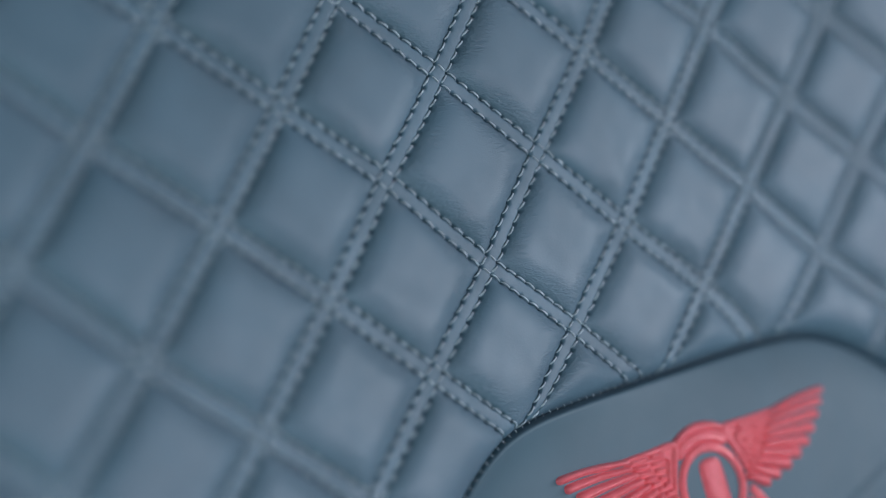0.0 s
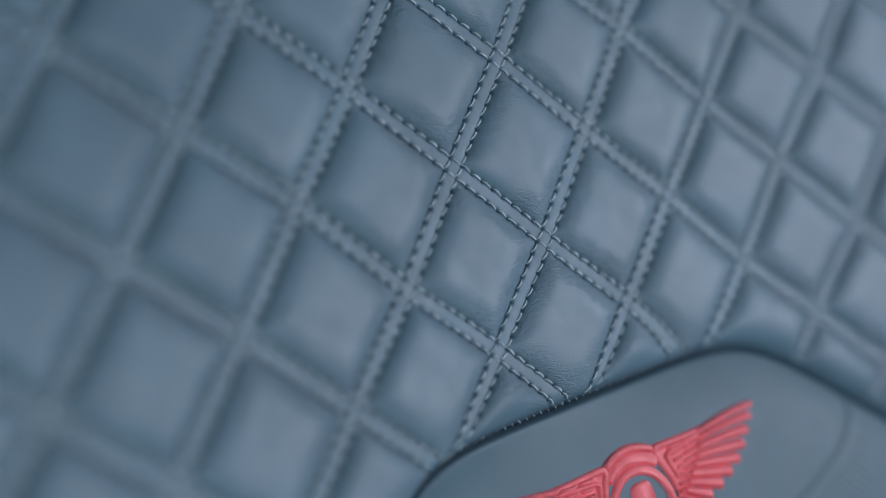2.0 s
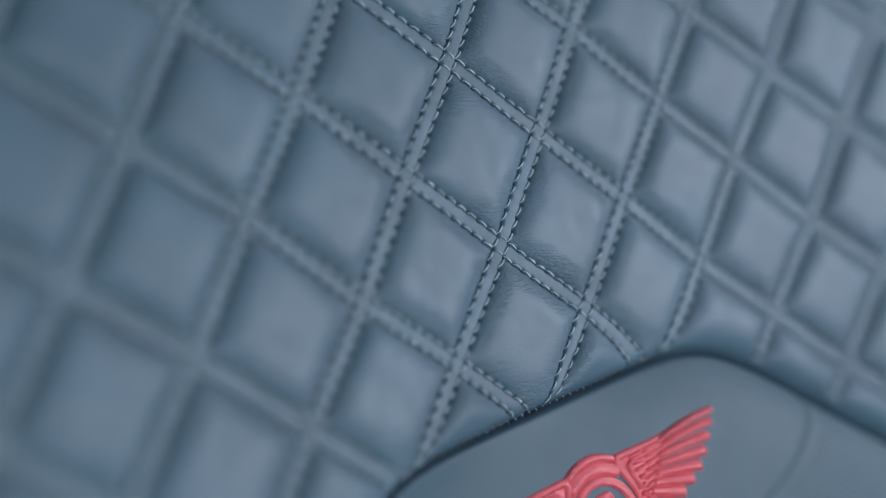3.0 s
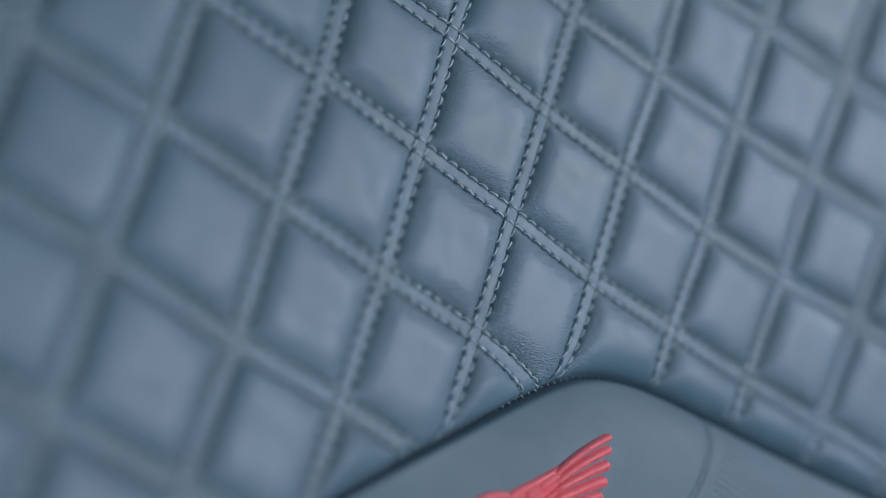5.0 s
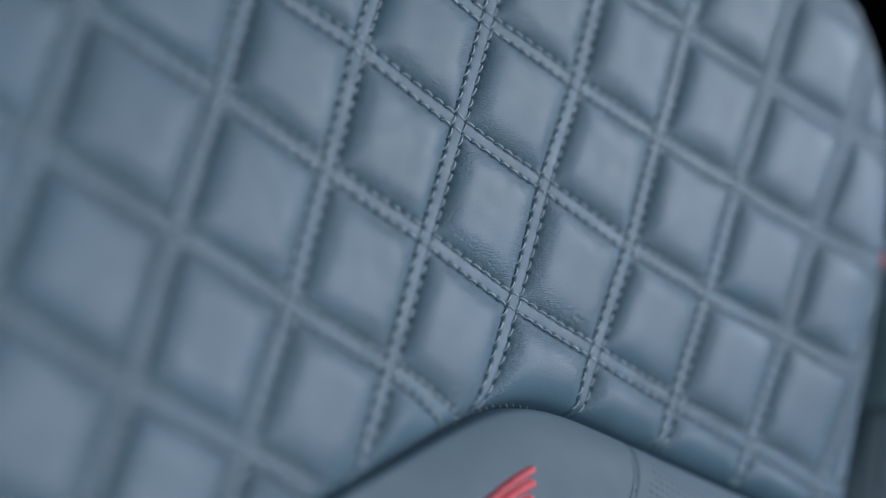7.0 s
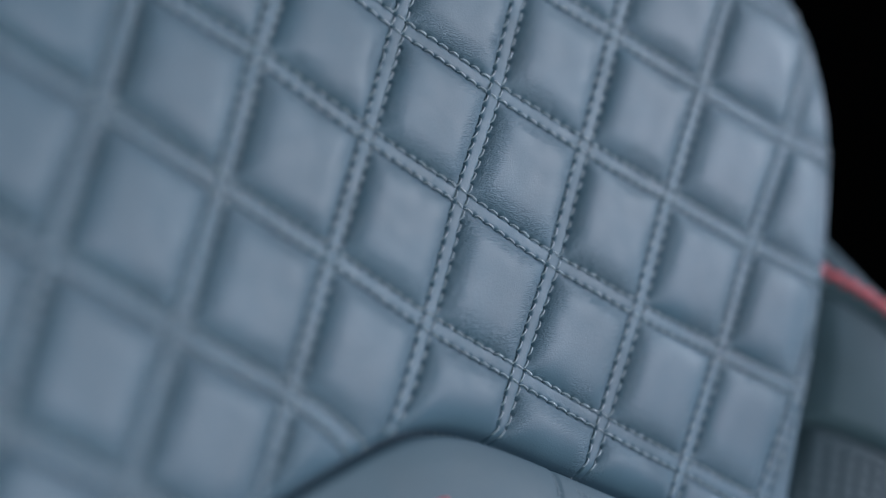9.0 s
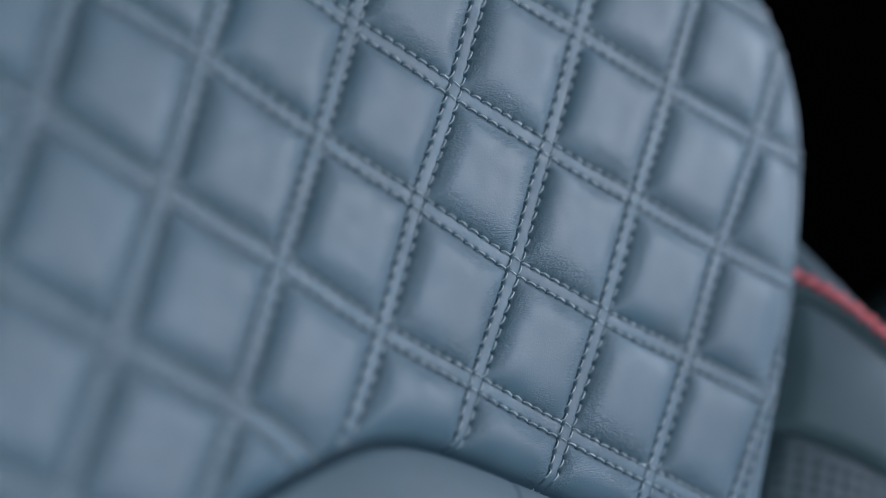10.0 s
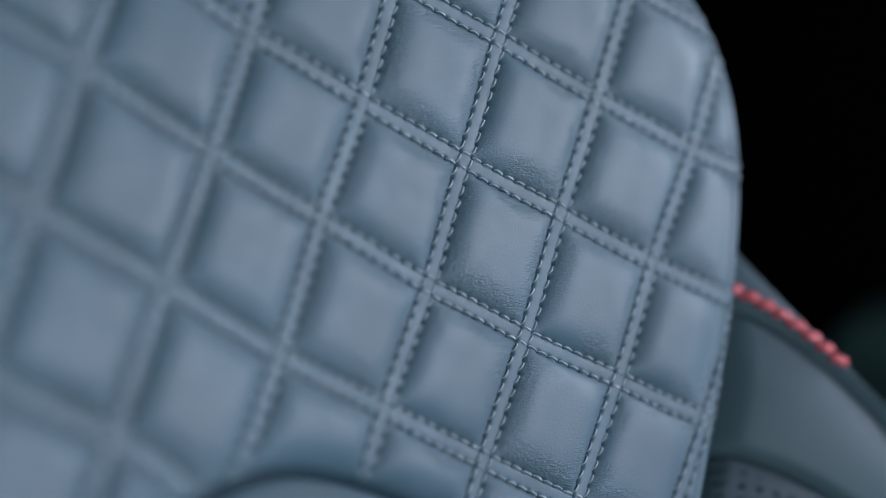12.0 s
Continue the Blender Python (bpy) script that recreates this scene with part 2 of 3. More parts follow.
seat.matrix_world = SEAT
tagged(seat, "slate-grey leather car seat with quilted upper back and red embroidered emblem", "car seat")

# ---- rim and shell behind the quilting ----
def border(m):
    """Outline of the quilted panel in plan, once round."""
    w = np.linspace(-138.0, 150.0, m)
    right = np.stack([AXIS + flank(w), w], 1)
    left = np.stack([AXIS - flank(w), w], 1)[::-1]
    s = np.linspace(AXIS - flank(-138.0), AXIS + flank(-138.0), m)
    low = np.stack([s, np.maximum(arch(s), -138.0)], 1)
    return np.concatenate([right, left, low])


loop = border(120)
loop = np.concatenate([loop, loop[:1]])
depths = np.array([0.0, -2.0, -6.0, -14.0, -30.0, -60.0])
inset = np.array([0.0, 0.3, 1.0, 3.0, 8.0, 16.0])
front_n = relief(loop[:, 0], loop[:, 1], np.zeros(len(loop)))
mid = np.array([AXIS, 20.0])
rings = []
for dn, ins in zip(depths, inset):
    q = loop + (mid - loop) * (ins / 280)
    rings.append(place(q[:, 0], front_n + dn, q[:, 1]))
part("side_gusset", sheet("side_gusset", np.stack(rings)), smooth_leather, seat, "plain slate leather side of the upper back")


def block(name, lo, hi, bevel, mat, label=""):
    bm = bmesh.new()
    bmesh.ops.create_cube(bm, size=1.0)
    for v in bm.verts:
        v.co = Vector([(lo[i] + (v.co[i] + 0.5) * (hi[i] - lo[i])) * 0.001 for i in range(3)])
    bmesh.ops.bevel(bm, geom=bm.edges[:], offset=bevel * 0.001, segments=5, profile=0.5, affect="EDGES")
    me = bpy.data.meshes.new(name)
    bm.to_mesh(me)
    bm.free()
    me.polygons.foreach_set("use_smooth", np.ones(len(me.polygons), bool))
    return part(name, me, mat, seat, label)


block("back_shell", (-320, 45, -250), (170, 120, 120), 30, shell_plastic, "black moulded shell behind the padding")
block("lower_backrest", (-320, 20, -640), (170, 120, -255), 30, smooth_leather)
block("seat_cushion", (-325, -470, -720), (175, 110, -600), 40, smooth_leather)
block("seat_base", (-280, -420, -985), (130, 60, -722), 10, shell_plastic)

# ---- quilted cover: pads, stitched bands, stitches ----
quilt = part("quilted_cover", sheet("quilted_cover", place(*(lambda g: (g[0], dish(g[0], g[1]) - 16, g[1]))(fit_inside(*np.meshgrid(np.linspace(-330, 180, 60), np.linspace(-150, 148, 40)))))), shell_plastic, seat, "diamond-quilted slate leather with twin rows of stitching")


def hole(x):
    """Needle holes along a seam, x counted in crossings."""
    f = (x * STITCHES) % 1.0 - 0.5
    return np.exp(-np.abs(f / STITCHES * PITCH / 0.60) ** 3)


edge = ROW / PITCH


def pinch(h, w):
    """The twin rows of the steep seams close up just before the crease."""
    return edge * (1 - 0.45 * np.exp(-(np.maximum(crease_gap(h, w), 0) / 8) ** 2))


def dome(x):
    return (1 - np.abs(np.clip((2 * x - 1) * 1.02, -1, 1)) ** 5.4) ** 0.95


rng = np.random.default_rng(4)
N = 64
PUFF = 2.5


def quilt_pad(a0, b0):
    near_seam = np.array([0.0, 0.006, 0.012, 0.02, 0.03])
    e = np.concatenate([[-0.025], near_seam, np.linspace(0.042, 0.958, N), 1 - near_seam[::-1], [1.025]])
    p, q = np.meshgrid(e, e)
    a, b = a0 + edge + (1 - 2 * edge) * p, b0 + edge + (1 - 2 * edge) * q
    ea = pinch(*lattice(a, b))
    h, w = lattice(a0 + ea + (1 - 2 * ea) * p, b)
    h, w, past = fit_inside(h, w)
    if past.all():
        return None
    gap = np.minimum(np.minimum(p, 1 - p), np.minimum(q, 1 - q)) * (1 - 2 * edge) * PITCH
    along = np.where(np.minimum(p, 1 - p) < np.minimum(q, 1 - q), b, a)
    lean = 1 + 0.10 * rng.normal() * (p - 0.5) + 0.10 * rng.normal() * (q - 0.5)
    puff = PUFF * (1 + 0.05 * rng.normal()) * dome(p) * dome(q) * lean
    wob = np.zeros_like(p)
    for _ in range(7):
        kx, ky = rng.normal(0, 8, 2)
        wob += rng.normal() * np.sin(kx * p + ky * q + rng.uniform(0, 6.3))
    puff = puff + 0.008 * wob * dome(p) * dome(q)
    tuck = -0.25 - 2.6 * hole(along) * np.exp(-(np.maximum(gap, 0) / 0.40) ** 2) + np.minimum(gap, 0) * 2.5
    n = relief(h, w, puff) + tuck * np.exp(-(np.maximum(gap, 0) / 1.2) ** 2)
    uv = np.stack([p, q], -1)
    return part("quilt_pad", sheet("quilt_pad", place(h, n, w), past, uv), quilt_leather, quilt)


def stitched_band(family, k):
    s = np.arange(-9, 13, 0.012)
    y = np.array([-1.12, -1, -0.9, -0.8, -0.65, -0.4, 0.0, 0.4, 0.65, 0.8, 0.9, 1, 1.12])
    ss, yy = np.meshgrid(s, y, indexing="ij")
    across = k + yy * edge
    a, b = (across, ss) if family == "a" else (ss, across)
    if family == "a":
        a = k + yy * pinch(*lattice(a, b))
    h, w = lattice(a, b)
    h, w, past = fit_inside(h, w)
    live = ~past.all(1)
    if live.sum() < 8:
        return None
    lo, hi = np.nonzero(live)[0][[0, -1]]
    cut = slice(max(lo - 1, 0), hi + 2)
    h, w, past, ss, yy = h[cut], w[cut], past[cut], ss[cut], yy[cut]
    z = 0.35 * (1 - np.minimum(yy ** 4, 1)) - 0.3
    z -= 2.2 * hole(ss) * np.exp(-(((np.abs(yy) - 1) * ROW) / 0.42) ** 2)
    z -= 2.0 * np.maximum(np.abs(yy) - 1, 0) * 6
    near = np.abs((ss + 0.5) % 1.0 - 0.5) * PITCH
    if family == "b":
        z -= 0.25 * np.exp(-(near / 2.6) ** 4)
    else:
        z += 0.12
    n = relief(h, w, np.zeros_like(h)) + z
    name = "stitched_band"
    return part(name, sheet(name, place(h, n, w), past), band_leather, quilt)


def thread_loop(length, radius, rise, dive, sides=6, steps=6):
    """One stitch: a short thread that arches out of one needle hole and into the next."""
    verts, faces = [], []
    for i in range(steps + 1):
        f = i / steps
        x = (f - 0.5) * length
        z = rise - (rise + dive) * abs(2 * f - 1) ** 5
        r = radius * (0.72 + 0.28 * math.sin(math.pi * f))
        for j in range(sides):
            t = 2 * math.pi * j / sides
            verts.append((x, r * math.cos(t), z + r * 0.8 * math.sin(t)))
    for i in range(steps):
        for j in range(sides):
            faces.append((i * sides + j, i * sides + (j + 1) % sides, (i + 1) * sides + (j + 1) % sides, (i + 1) * sides + j))
    return np.array(verts), faces


STITCH_V, STITCH_F = thread_loop(0.0033, 0.00028, 0.00024, 0.0007)
stitch_mesh = solid("stitch", STITCH_V, STITCH_F)
stitch_mesh.materials.append(grey_thread)


def stitch_frames(family, k, side):
    """Place, direction and outward way of the stitches of one row."""
    s = (np.arange(-9 * STITCHES, 13 * STITCHES) + 1.0) / STITCHES
    jig = rng.normal(0, 0.05, (len(s), 2))
    across = k + side * edge * 0.94 + jig[:, 0] / PITCH
    if family == "a":
        across = k + side * pinch(*lattice(across, s)) * 0.94 + jig[:, 0] / PITCH
    at = lambda q: lattice(*((across, q) if family == "a" else (q, across)))
    h, w = at(s)
    ok = (crease_gap(h, w) > 0.8) & (rim_gap(h, w) > 1.0)
    h2, w2 = at(s + 0.02)
    lift = 0.12
    n = relief(h, w, np.zeros_like(h)) + lift
    n2 = relief(h2, w2, np.zeros_like(h)) + lift
    p, p2 = place(h, n, w), place(h2, n2, w2)
    out = []
    for i in np.nonzero(ok)[0]:
        t = Vector(p2[i] - p[i]).normalized()
        up = Vector((0, -1, 0))
        up = (up - t * up.dot(t)).normalized()
        m = Matrix.Identity(3)
        m.col[0], m.col[1], m.col[2] = t, up.cross(t), up
        m = m @ Euler((0, 0, radians(-7 + 90 * jig[i, 1]))).to_matrix()
        out.append((m, Vector(p[i]), h[i], w[i]))
    return out


def stitch_row(family, k, side):
    """The stitches about the middle of the panel one by one, the others of the row as one piece."""
    verts, faces = [], []
    for m, p, h, w in stitch_frames(family, k, side):
        if -30 < h < 48 and -42 < w < 36:
            ob = part("stitch", stitch_mesh, None, quilt)
            ob.matrix_basis = Matrix.Translation(p) @ m.to_4x4()
            continue
        base = len(verts) * len(STITCH_V)
        verts.append(STITCH_V @ np.array(m).T + np.array(p))
        faces += [[v + base for v in f] for f in STITCH_F]
    if verts:
        part("stitching", solid("stitching", np.concatenate(verts), faces), grey_thread, quilt, kind="stuff")


# ---- emblem panel and perforated leather under the crease ----
def seam_gap(h, w):
    """Distance inside the curved seam round the emblem panel."""
    s, d = (h - AXIS) / 110.0, np.minimum(w + 70, 0) / 38.0
    return (1 - np.sqrt(s * s + d * d)) * 60


def lower_face(h, w):
    e = np.maximum(arch(h) - w, 0)
    s = np.abs(h - AXIS)
    n = 0.2 - 0.05 * (w + 66.5) - 0.03 * soft(s - 84, 8)
    edge_n = dish(h, arch(h)) + 0.2
    far, thin = step(h - AXIS, 62, 8), step(AXIS - h, 66, 5)
    n = edge_n - (3.4 + 1.4 * far - 1.9 * thin) * np.exp(-(e / (0.55 + 0.3 * far)) ** 1.5) + (n - edge_n) * (1 - np.exp(-(e / 10.0) ** 1.2))
    r = 0.9
    n = n - (r - np.sqrt(np.maximum(r * r - np.maximum(r - e, 0) ** 2, 0)))
    g = seam_gap(h, w)
    return n - 0.9 * np.exp(-(g / 0.6) ** 2), g


def lower_panel(name, h_lo, h_hi, drop, grid, inside, pits, label):
    roll = np.array([0, 0, 0.02, 0.08, 0.2, 0.4, 0.7, 1.0, 1.4, 2.0])
    h, e = np.meshgrid(np.arange(h_lo, h_hi, grid), np.concatenate([roll, np.arange(2.6, drop, grid)]))
    w = arch(h) - e
    n, g = lower_face(h, w)
    n[0] = dish(h[0], w[0]) - valley(h[0]) - 1.5
    past = g < -0.4 if inside else g > 0.4
    if pits:
        u, v = (h + w) / 3.6, (h - w) / 3.6
        r = np.hypot((u % 1) - 0.5, (v % 1) - 0.5) * 3.6 / 1.414
        n = n - 0.6 * np.exp(-(r / 0.5) ** 4) * (e > 6) * (g < -5)
    part(name, sheet(name, place(h, n, w), past), smooth_leather, seat, label)


def curve(points, t):
    """A smooth line through three plan points at t = 0, 1, 2."""
    a, b, c = [np.array(p, float) for p in points]
    t = np.asarray(t, float)[..., None]
    return a * (t - 1) * (t - 2) / 2 - b * t * (t - 2) + c * t * (t - 1) / 2


SEAM_LOW = ((163.4, -113.4), (172.0, -125.7), (182.0, -140.2))
SEAM_HIGH = ((184.7, -72.8), (191.3, -91.5), (200.5, -117.6))
SHOULDER = ((198.8, -66.1), (195.7, -88.8), (200.8, -115.6))


def recess(t):
    """The rounded edge of the bolster beside the gap behind the quilted rim."""
    return 36 * np.exp(-((t + 0.2) / 0.2) ** 2)


def shoulder(t, c):
    """The rolled edge: up from the seam to its crest at c = 1, then down its back."""
    t, c = np.broadcast_arrays(np.asarray(t, float), np.asarray(c, float))
    high, top = curve(SEAM_HIGH, t), curve(SHOULDER, t)
    back = np.maximum(c - 1, 0)
    q = high + (top - high) * np.minimum(c, 1)[..., None] + np.array([4.5, 1.5]) * np.sin(np.minimum(back * 3, 1.5))[..., None]
    n = 1 + 16.0 * t - 1.6 * t * t + 3.0 * np.sin(np.pi * np.minimum(c, 1) * 0.62) - 60 * back ** 1.6
    n = n - 8 * np.exp(-(c * np.linalg.norm(top - high, axis=-1) / 0.8) ** 2)
    return q[..., 0], n, q[..., 1]


def bolster(t_lo, t_hi):
    t = np.linspace(t_lo, t_hi, 160)
    low, high = curve(SEAM_LOW, t), curve(SEAM_HIGH, t)
    c = (1 - np.cos(np.linspace(0, np.pi, 72)))[:, None] / 2
    q = low[None] + (high - low)[None] * c[..., None]
    n = -5 - recess(t) + 14.5 * t - 2.0 * t * t + (6 + 1.6 * t) * c + 3 * np.sin(np.pi * c) - 16 * np.exp(-(c / 0.032) ** 1.6) - 12 * np.exp(-((1 - c) / 0.034) ** 1.6)
    part("side_bolster", sheet("side_bolster", place(q[..., 0], n, q[..., 1])), charcoal_leather, seat, "smooth charcoal leather bolster beside the quilting")
    c, t = np.linspace(0, 1.6, 64)[:, None], np.linspace(-0.6, t_hi, 180)
    part("shoulder_edge", sheet("shoulder_edge", place(*shoulder(t[None], c))), charcoal_leather, seat, "rolled charcoal leather edge with coral red stitching")
    # perforated leather below the lower seam
    t = np.linspace(t_lo, t_hi, 420)
    low = curve(SEAM_LOW, t)
    d = np.concatenate([np.linspace(0, 3, 20), np.linspace(3.3, 90, 250)])[:, None]
    q = low[None] + d[..., None] * np.array([-0.80, -0.60])
    n = -8 - recess(t) + 14.5 * t - 2.0 * t * t - 7 * np.exp(-(d / 0.9) ** 2) - 0.15 * d
    u, v = (q[..., 0] + q[..., 1]) / 6.4, (q[..., 0] - q[..., 1]) / 6.4
    r = np.hypot((u % 1) - 0.5, (v % 1) - 0.5) * 6.4 / 1.414
    n = n - 6.0 * np.exp(-(r / 0.85) ** 6) * (d > 4.5)
    part("perforated_panel", sheet("perforated_panel", place(q[..., 0], n, q[..., 1])), perforated_leather, seat, "perforated charcoal leather")


bolster(-0.2, 3.2)

RED_V, RED_F = thread_loop(0.0064, 0.0016, 0.0006, 0.0014, 10, 8)
red_mesh = solid("red_stitch", RED_V, RED_F)
red_mesh.materials.append(red_thread)


def red_stitches():
    t = np.linspace(-0.10, 1.58, 400)
    p = np.stack(shoulder(t, 0.28 + 0.18 * t + 0.07 * t * t), 1)
    run = np.concatenate([[0], np.cumsum(np.linalg.norm(np.diff(p, axis=0), axis=1))])
    at = lambda x: np.array([np.interp(x, run, p[:, k]) for k in range(3)])
    for x in np.arange(0, run[-1], 5.7):
        t1 = Vector(place(*at(x + 1)) - place(*at(x - 1))).normalized()
        up = Vector((-0.55, -0.75, 0.35))
        up = (up - t1 * up.dot(t1)).normalized()
        m = Matrix.Identity(3)
        m.col[0], m.col[1], m.col[2] = t1, up.cross(t1), up
        m = m @ Euler((0, 0, radians(22))).to_matrix()
        ob = part("red_stitch", red_mesh, None, seat)
        ob.matrix_basis = Matrix.Translation(Vector(place(*at(x))) + up * (0.0009 - 0.0012 * max(x / run[-1] - 0.5, 0))) @ m.to_4x4()


red_stitches()


# ---- embroidered winged emblem ----
def satin(name, line, widths, height, parent, closed=False):
    """A raised satin-stitch ridge along a plan line on the emblem panel."""
    line = np.array(line, float)
    m = len(line)
    tang = np.gradient(line, axis=0)
    if closed:
        tang = (np.roll(line, -1, 0) - np.roll(line, 1, 0))
    tang /= np.linalg.norm(tang, axis=1)[:, None] + 1e-9
    side = np.stack([-tang[:, 1], tang[:, 0]], 1)
    c = np.linspace(-1, 1, 9)
    widths = np.broadcast_to(widths, (m,))
    q = line[:, None] + side[:, None] * (c[None, :, None] * widths[:, None, None] / 2)
    rise = height * np.sqrt(np.maximum(1 - c ** 2, 0)) * np.minimum(1, widths / max(widths.max(), 1e-6) + 0.2)[:, None] - 0.25
    if not closed:
        ends = np.minimum(np.arange(m), np.arange(m)[::-1])
        rise = rise - (height + 0.1) * np.where(ends == 0, 1.0, np.where(ends == 1, 0.3, 0.0))[:, None]
    n = lower_face(q[..., 0], q[..., 1])[0] + rise
    pts = place(q[..., 0], n, q[..., 1])
    if closed:
        pts = np.concatenate([pts, pts[:1]])
    return part(name, sheet(name, pts), red_thread, parent)


def bow(p0, p1, bend, m=26):
    p0, p1 = np.array(p0, float), np.array(p1, float)
    f = np.linspace(0, 1, m)[:, None]
    d = p1 - p0
    return p0 + d * f + np.array([-d[1], d[0]]) * bend * 4 * f * (1 - f)


def blade(m, root, tip):
    """Width of a feather that broadens to a rounded tip."""
    f = np.linspace(0, 1, m)
    return (root + (tip - root) * f) * np.sqrt(np.clip((1.03 - f) / 0.09, 0, 1))


def smooth_line(points, m):
    line = np.array(points, float)
    k = np.linspace(0, len(line) - 1, m)
    at = np.arange(len(line))
    line = np.stack([np.interp(k, at, line[:, 0]), np.interp(k, at, line[:, 1])], 1)
    for _ in range(5):
        line[1:-1] = (line[:-2] + 2 * line[1:-1] + line[2:]) / 4
    return line


def fan(name, roots, tips, reach, parent):
    """The low stitched ground under a row of feathers."""
    roots, tips = np.array(roots), np.array(tips)
    f = np.linspace(0, reach, 20)[:, None, None]
    k = np.linspace(0, len(roots) - 1, 40)
    at = np.arange(len(roots))
    line = lambda q: np.stack([np.interp(k, at, q[:, 0]), np.interp(k, at, q[:, 1])], 1)
    q = line(roots)[None] + (line(tips) - line(roots))[None] * f
    rise = 0.45 - 0.8 * (f[..., 0] / reach) ** 2
    pts = place(q[..., 0], lower_face(q[..., 0], q[..., 1])[0] + rise, q[..., 1])
    return part(name, sheet(name, pts), red_thread, parent)


WING_TIPS = ((56.0, 15.8), (53.8, 12.8), (50.6, 9.3), (47.0, 5.8), (43.0, 2.5), (38.0, 0.0), (32.6, -2.2), (26.8, -3.8), (21.8, -4.9))
WING_ROOTS = ((28.0, 14.2), (27.4, 12.2), (26.0, 10.2), (24.4, 8.2), (22.6, 6.3), (20.6, 4.4), (18.6, 2.7), (16.6, 0.9), (15.0, -1.0))


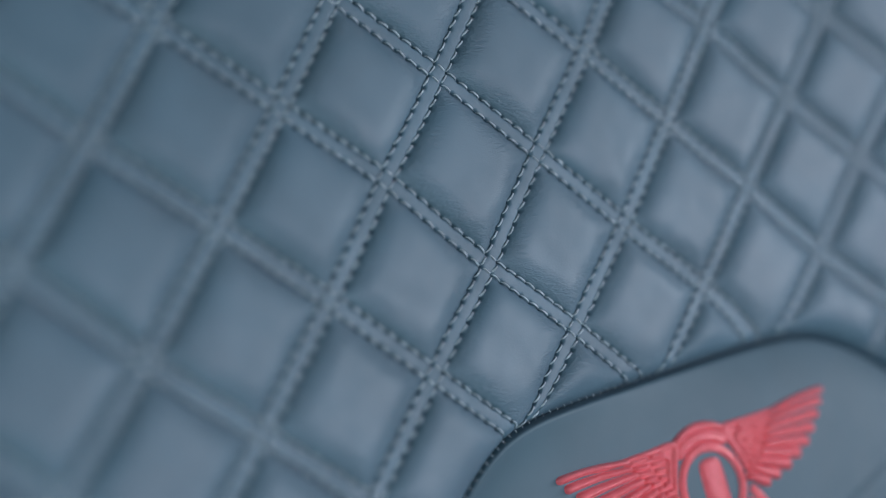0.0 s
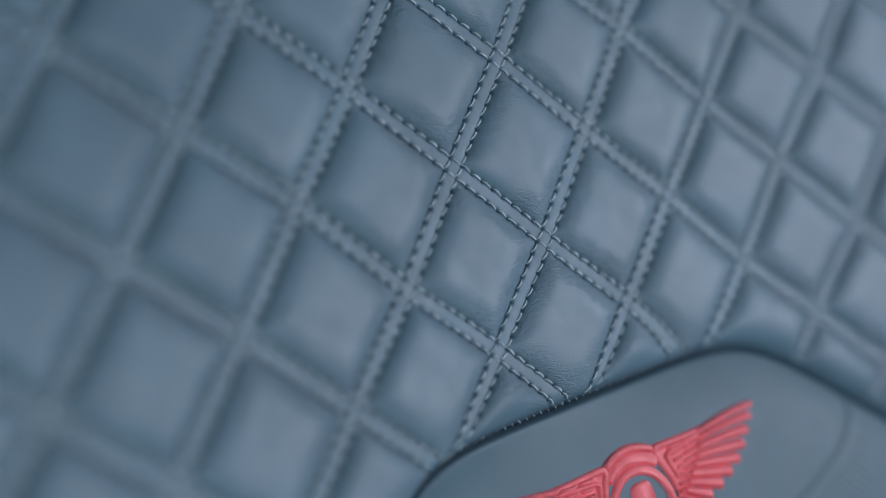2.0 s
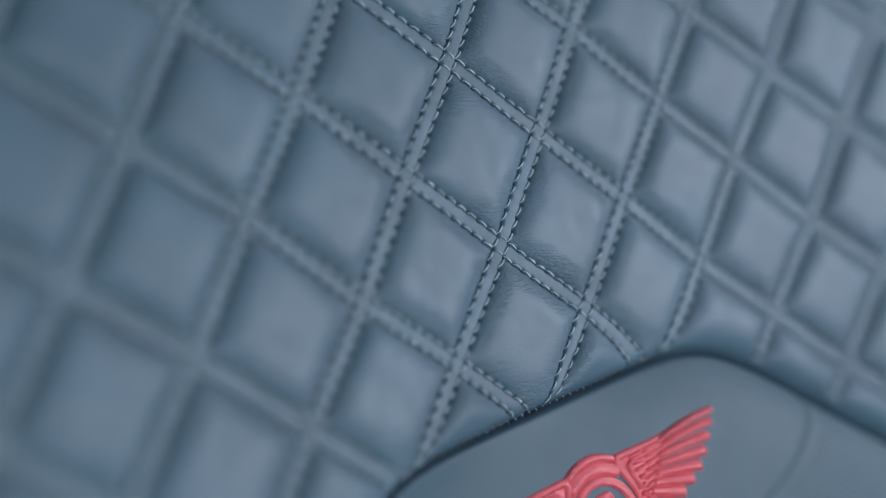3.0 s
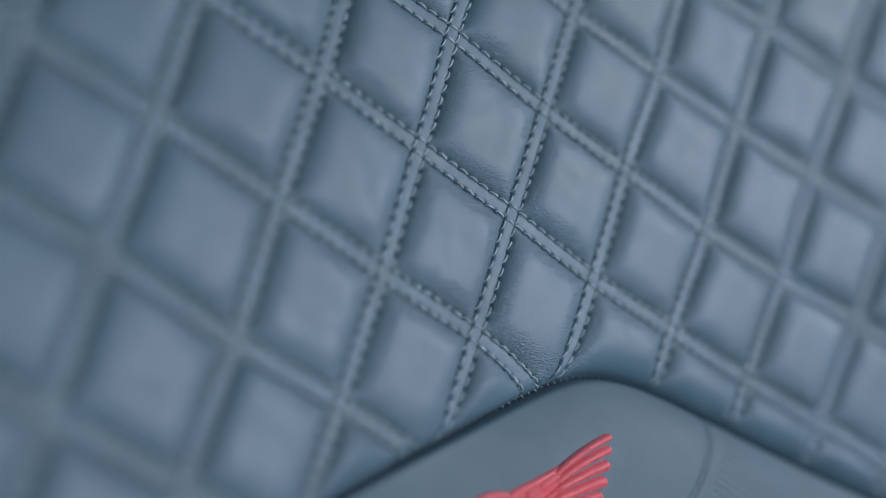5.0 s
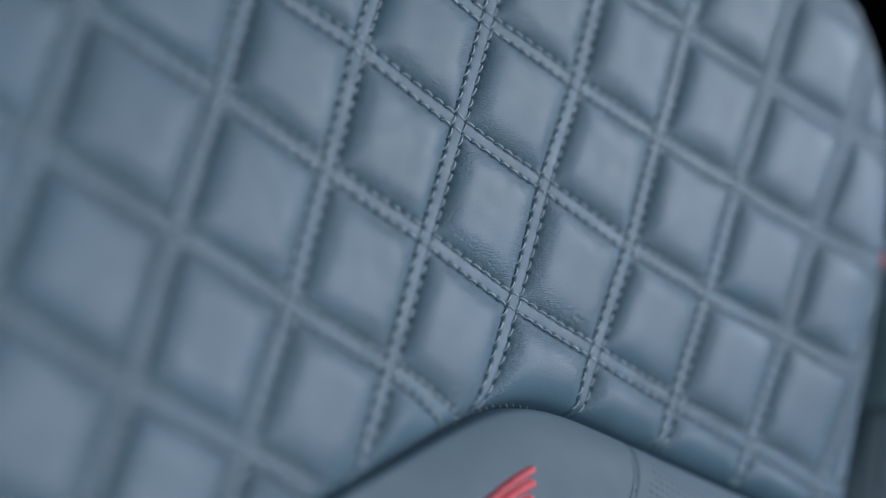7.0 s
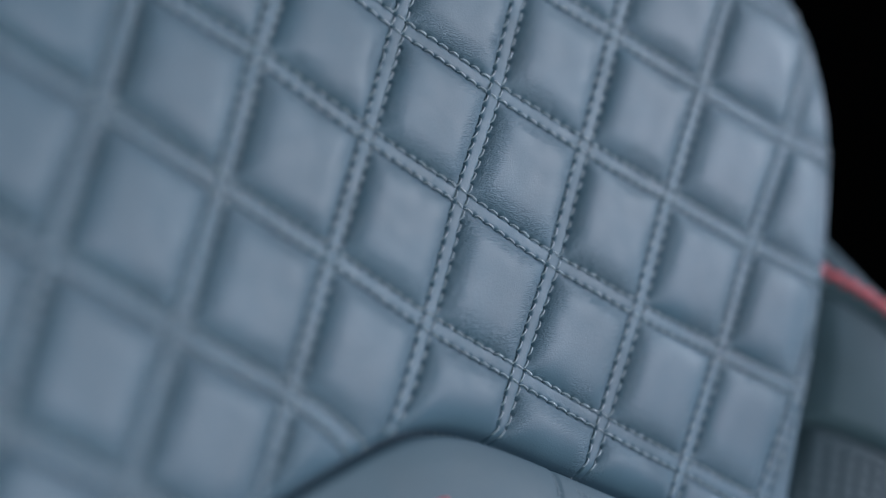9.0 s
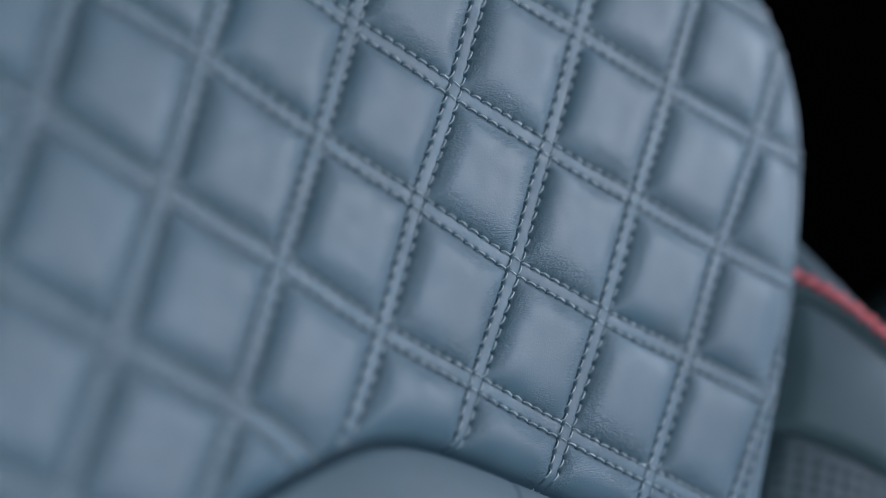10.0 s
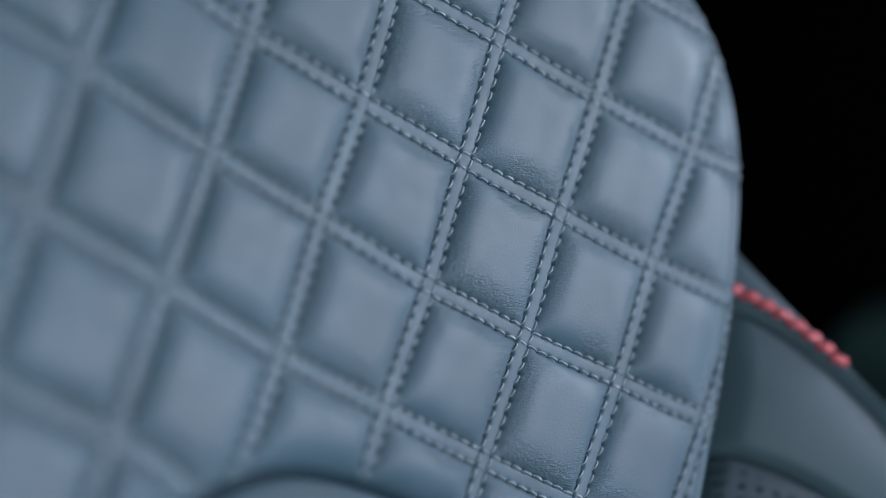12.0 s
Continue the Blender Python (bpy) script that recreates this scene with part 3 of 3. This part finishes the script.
def emblem():
    cx, cy = AXIS + 3.4, -83.6
    arc = lambda rx, ry, lo, hi, m: [(cx + rx * math.cos(t), cy + ry * math.sin(t)) for t in np.linspace(lo * math.pi, hi * math.pi, m)]
    base = satin("winged_emblem", [(cx + x, cy + 14.6 - 0.033 * x * x) for x in np.linspace(-10.6, 10.6, 40)], 4.2, 1.3, seat)
    tagged(base, "coral red embroidered pair of wings round a ring")
    for sx in (-1, 1):
        at = lambda q: [(cx + sx * x, cy + y) for x, y in q]
        roots, ends = at(WING_ROOTS), at(WING_TIPS)
        inner = at([(11.4, 13.8), (12.4, 12.0), (13.2, 10.2), (14.0, 8.2), (14.3, 6.0), (14.4, 4.0), (14.3, 2.0), (13.9, 0.0), (13.3, -2.0)])
        fan("wing_ground", inner, ends, 0.52, base)
        last = len(roots) - 1
        for k in range(last + 1):
            near, far = roots[max(k - 1, 0)], roots[min(k + 1, last)]
            root_w = math.dist(near, far) / (1 if 0 < k < last else 0.5) / 2
            near, far = ends[max(k - 1, 0)], ends[min(k + 1, last)]
            tip_w = math.dist(near, far) / (1 if 0 < k < last else 0.5) / 2
            satin("feather", bow(roots[k], ends[k], sx * (0.03 - 0.006 * k), 30), blade(30, root_w * 0.86, tip_w * 0.72), 2.1, base)
        # two short rows of coverts between the shoulder and the long feathers
        for row, (lo, hi, count) in enumerate(((0.20, 0.60, 8), (0.58, 1.08, 9))):
            for k in range(count):
                f = k / (count - 1) * last
                i = min(int(f), last - 1)
                a = np.array(inner[i]) + (np.array(inner[i + 1]) - np.array(inner[i])) * (f - i)
                b = np.array(roots[i]) + (np.array(roots[i + 1]) - np.array(roots[i])) * (f - i)
                satin("covert", bow(a + (b - a) * lo, a + (b - a) * hi, sx * -0.05, 10), blade(10, 1.4, 1.8), 1.75 - 0.1 * row, base)
        # leading edge that curls down at the shoulder, and the band that follows it
        lead = smooth_line(at([(14.8, 1.0), (14.2, 4.5), (13.0, 8.0), (11.4, 11.2), (10.2, 13.4), (10.6, 14.8), (13.6, 15.0), (20.0, 14.8), (29.0, 14.8), (40.0, 15.2), (48.0, 15.9), (55.6, 16.7)]), 70)
        satin("leading_edge", lead, np.concatenate([np.linspace(2.0, 3.0, 20), np.linspace(3.0, 1.4, 50)]), 1.3, base)
        band = smooth_line(at([(16.2, 4.0), (15.6, 7.0), (14.4, 9.6), (13.9, 11.4), (15.4, 12.4), (19.0, 12.6), (25.0, 13.0), (31.0, 13.5)]), 46)
        satin("leading_edge", band, np.linspace(2.2, 1.6, 46), 1.6, base)
        satin("tail_feather", bow((cx + sx * 14.2, cy - 4.0), (cx + sx * 19.0, cy - 16.0), sx * 0.08), blade(26, 3.0, 5.0), 1.3, base)
        satin("tail_feather", bow((cx + sx * 12.6, cy - 7.0), (cx + sx * 13.0, cy - 18.0), sx * 0.05), blade(26, 2.6, 4.0), 1.3, base)
    t = np.linspace(0, 2 * math.pi, 60, endpoint=False)
    satin("ring", np.stack([cx + 11.8 * np.cos(t), cy - 0.2 + 11.4 * np.sin(t)], 1), 3.2, 1.2, base, closed=True)
    satin("hood", [(cx + x, cy + 17.6 - 0.029 * x * x) for x in np.linspace(-10.2, 10.2, 40)], 2.7, 1.6, base)
    satin("medallion", [(cx + 1.0, cy + 8.4 - 17.5 * f) for f in np.linspace(0, 1, 30)], 10.0 * np.sqrt(np.clip(1 - np.linspace(-1, 1, 30) ** 6, 0.02, 1)), 1.3, base)


lower_panel("emblem_panel", -190, 40, 100, 1.0, True, False, "smooth slate leather panel that carries the red emblem")
lower_panel("perforated_panel", -75, 118, 105, 0.5, False, True, "finely perforated slate leather")
emblem()

# stitches of the crease seam, in the thread darkened for the crease's shade
run_h = np.linspace(AXIS - 165, AXIS + 165, 900)
run_w = arch(run_h) + 0.6
run = np.concatenate([[0], np.cumsum(np.hypot(np.diff(run_h), np.diff(run_w)))])
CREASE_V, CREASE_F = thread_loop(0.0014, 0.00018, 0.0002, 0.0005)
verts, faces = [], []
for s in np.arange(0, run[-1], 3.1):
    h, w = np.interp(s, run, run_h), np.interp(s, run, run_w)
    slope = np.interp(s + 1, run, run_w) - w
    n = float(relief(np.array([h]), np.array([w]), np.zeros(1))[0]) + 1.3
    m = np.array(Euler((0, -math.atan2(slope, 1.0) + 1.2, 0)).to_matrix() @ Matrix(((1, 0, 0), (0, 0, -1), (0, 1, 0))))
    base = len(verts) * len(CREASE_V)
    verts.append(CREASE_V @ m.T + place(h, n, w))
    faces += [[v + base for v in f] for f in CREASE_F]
part("crease_stitching", solid("crease_stitching", np.concatenate(verts), faces), shaded_thread, seat, kind="stuff")

for a0 in range(-9, 13):
    for b0 in range(-13, 9):
        quilt_pad(a0, b0)
for family in ("a", "b"):
    for k in range(-12, 13):
        stitched_band(family, k)
        for side in (-1, 1):
            stitch_row(family, k, side)
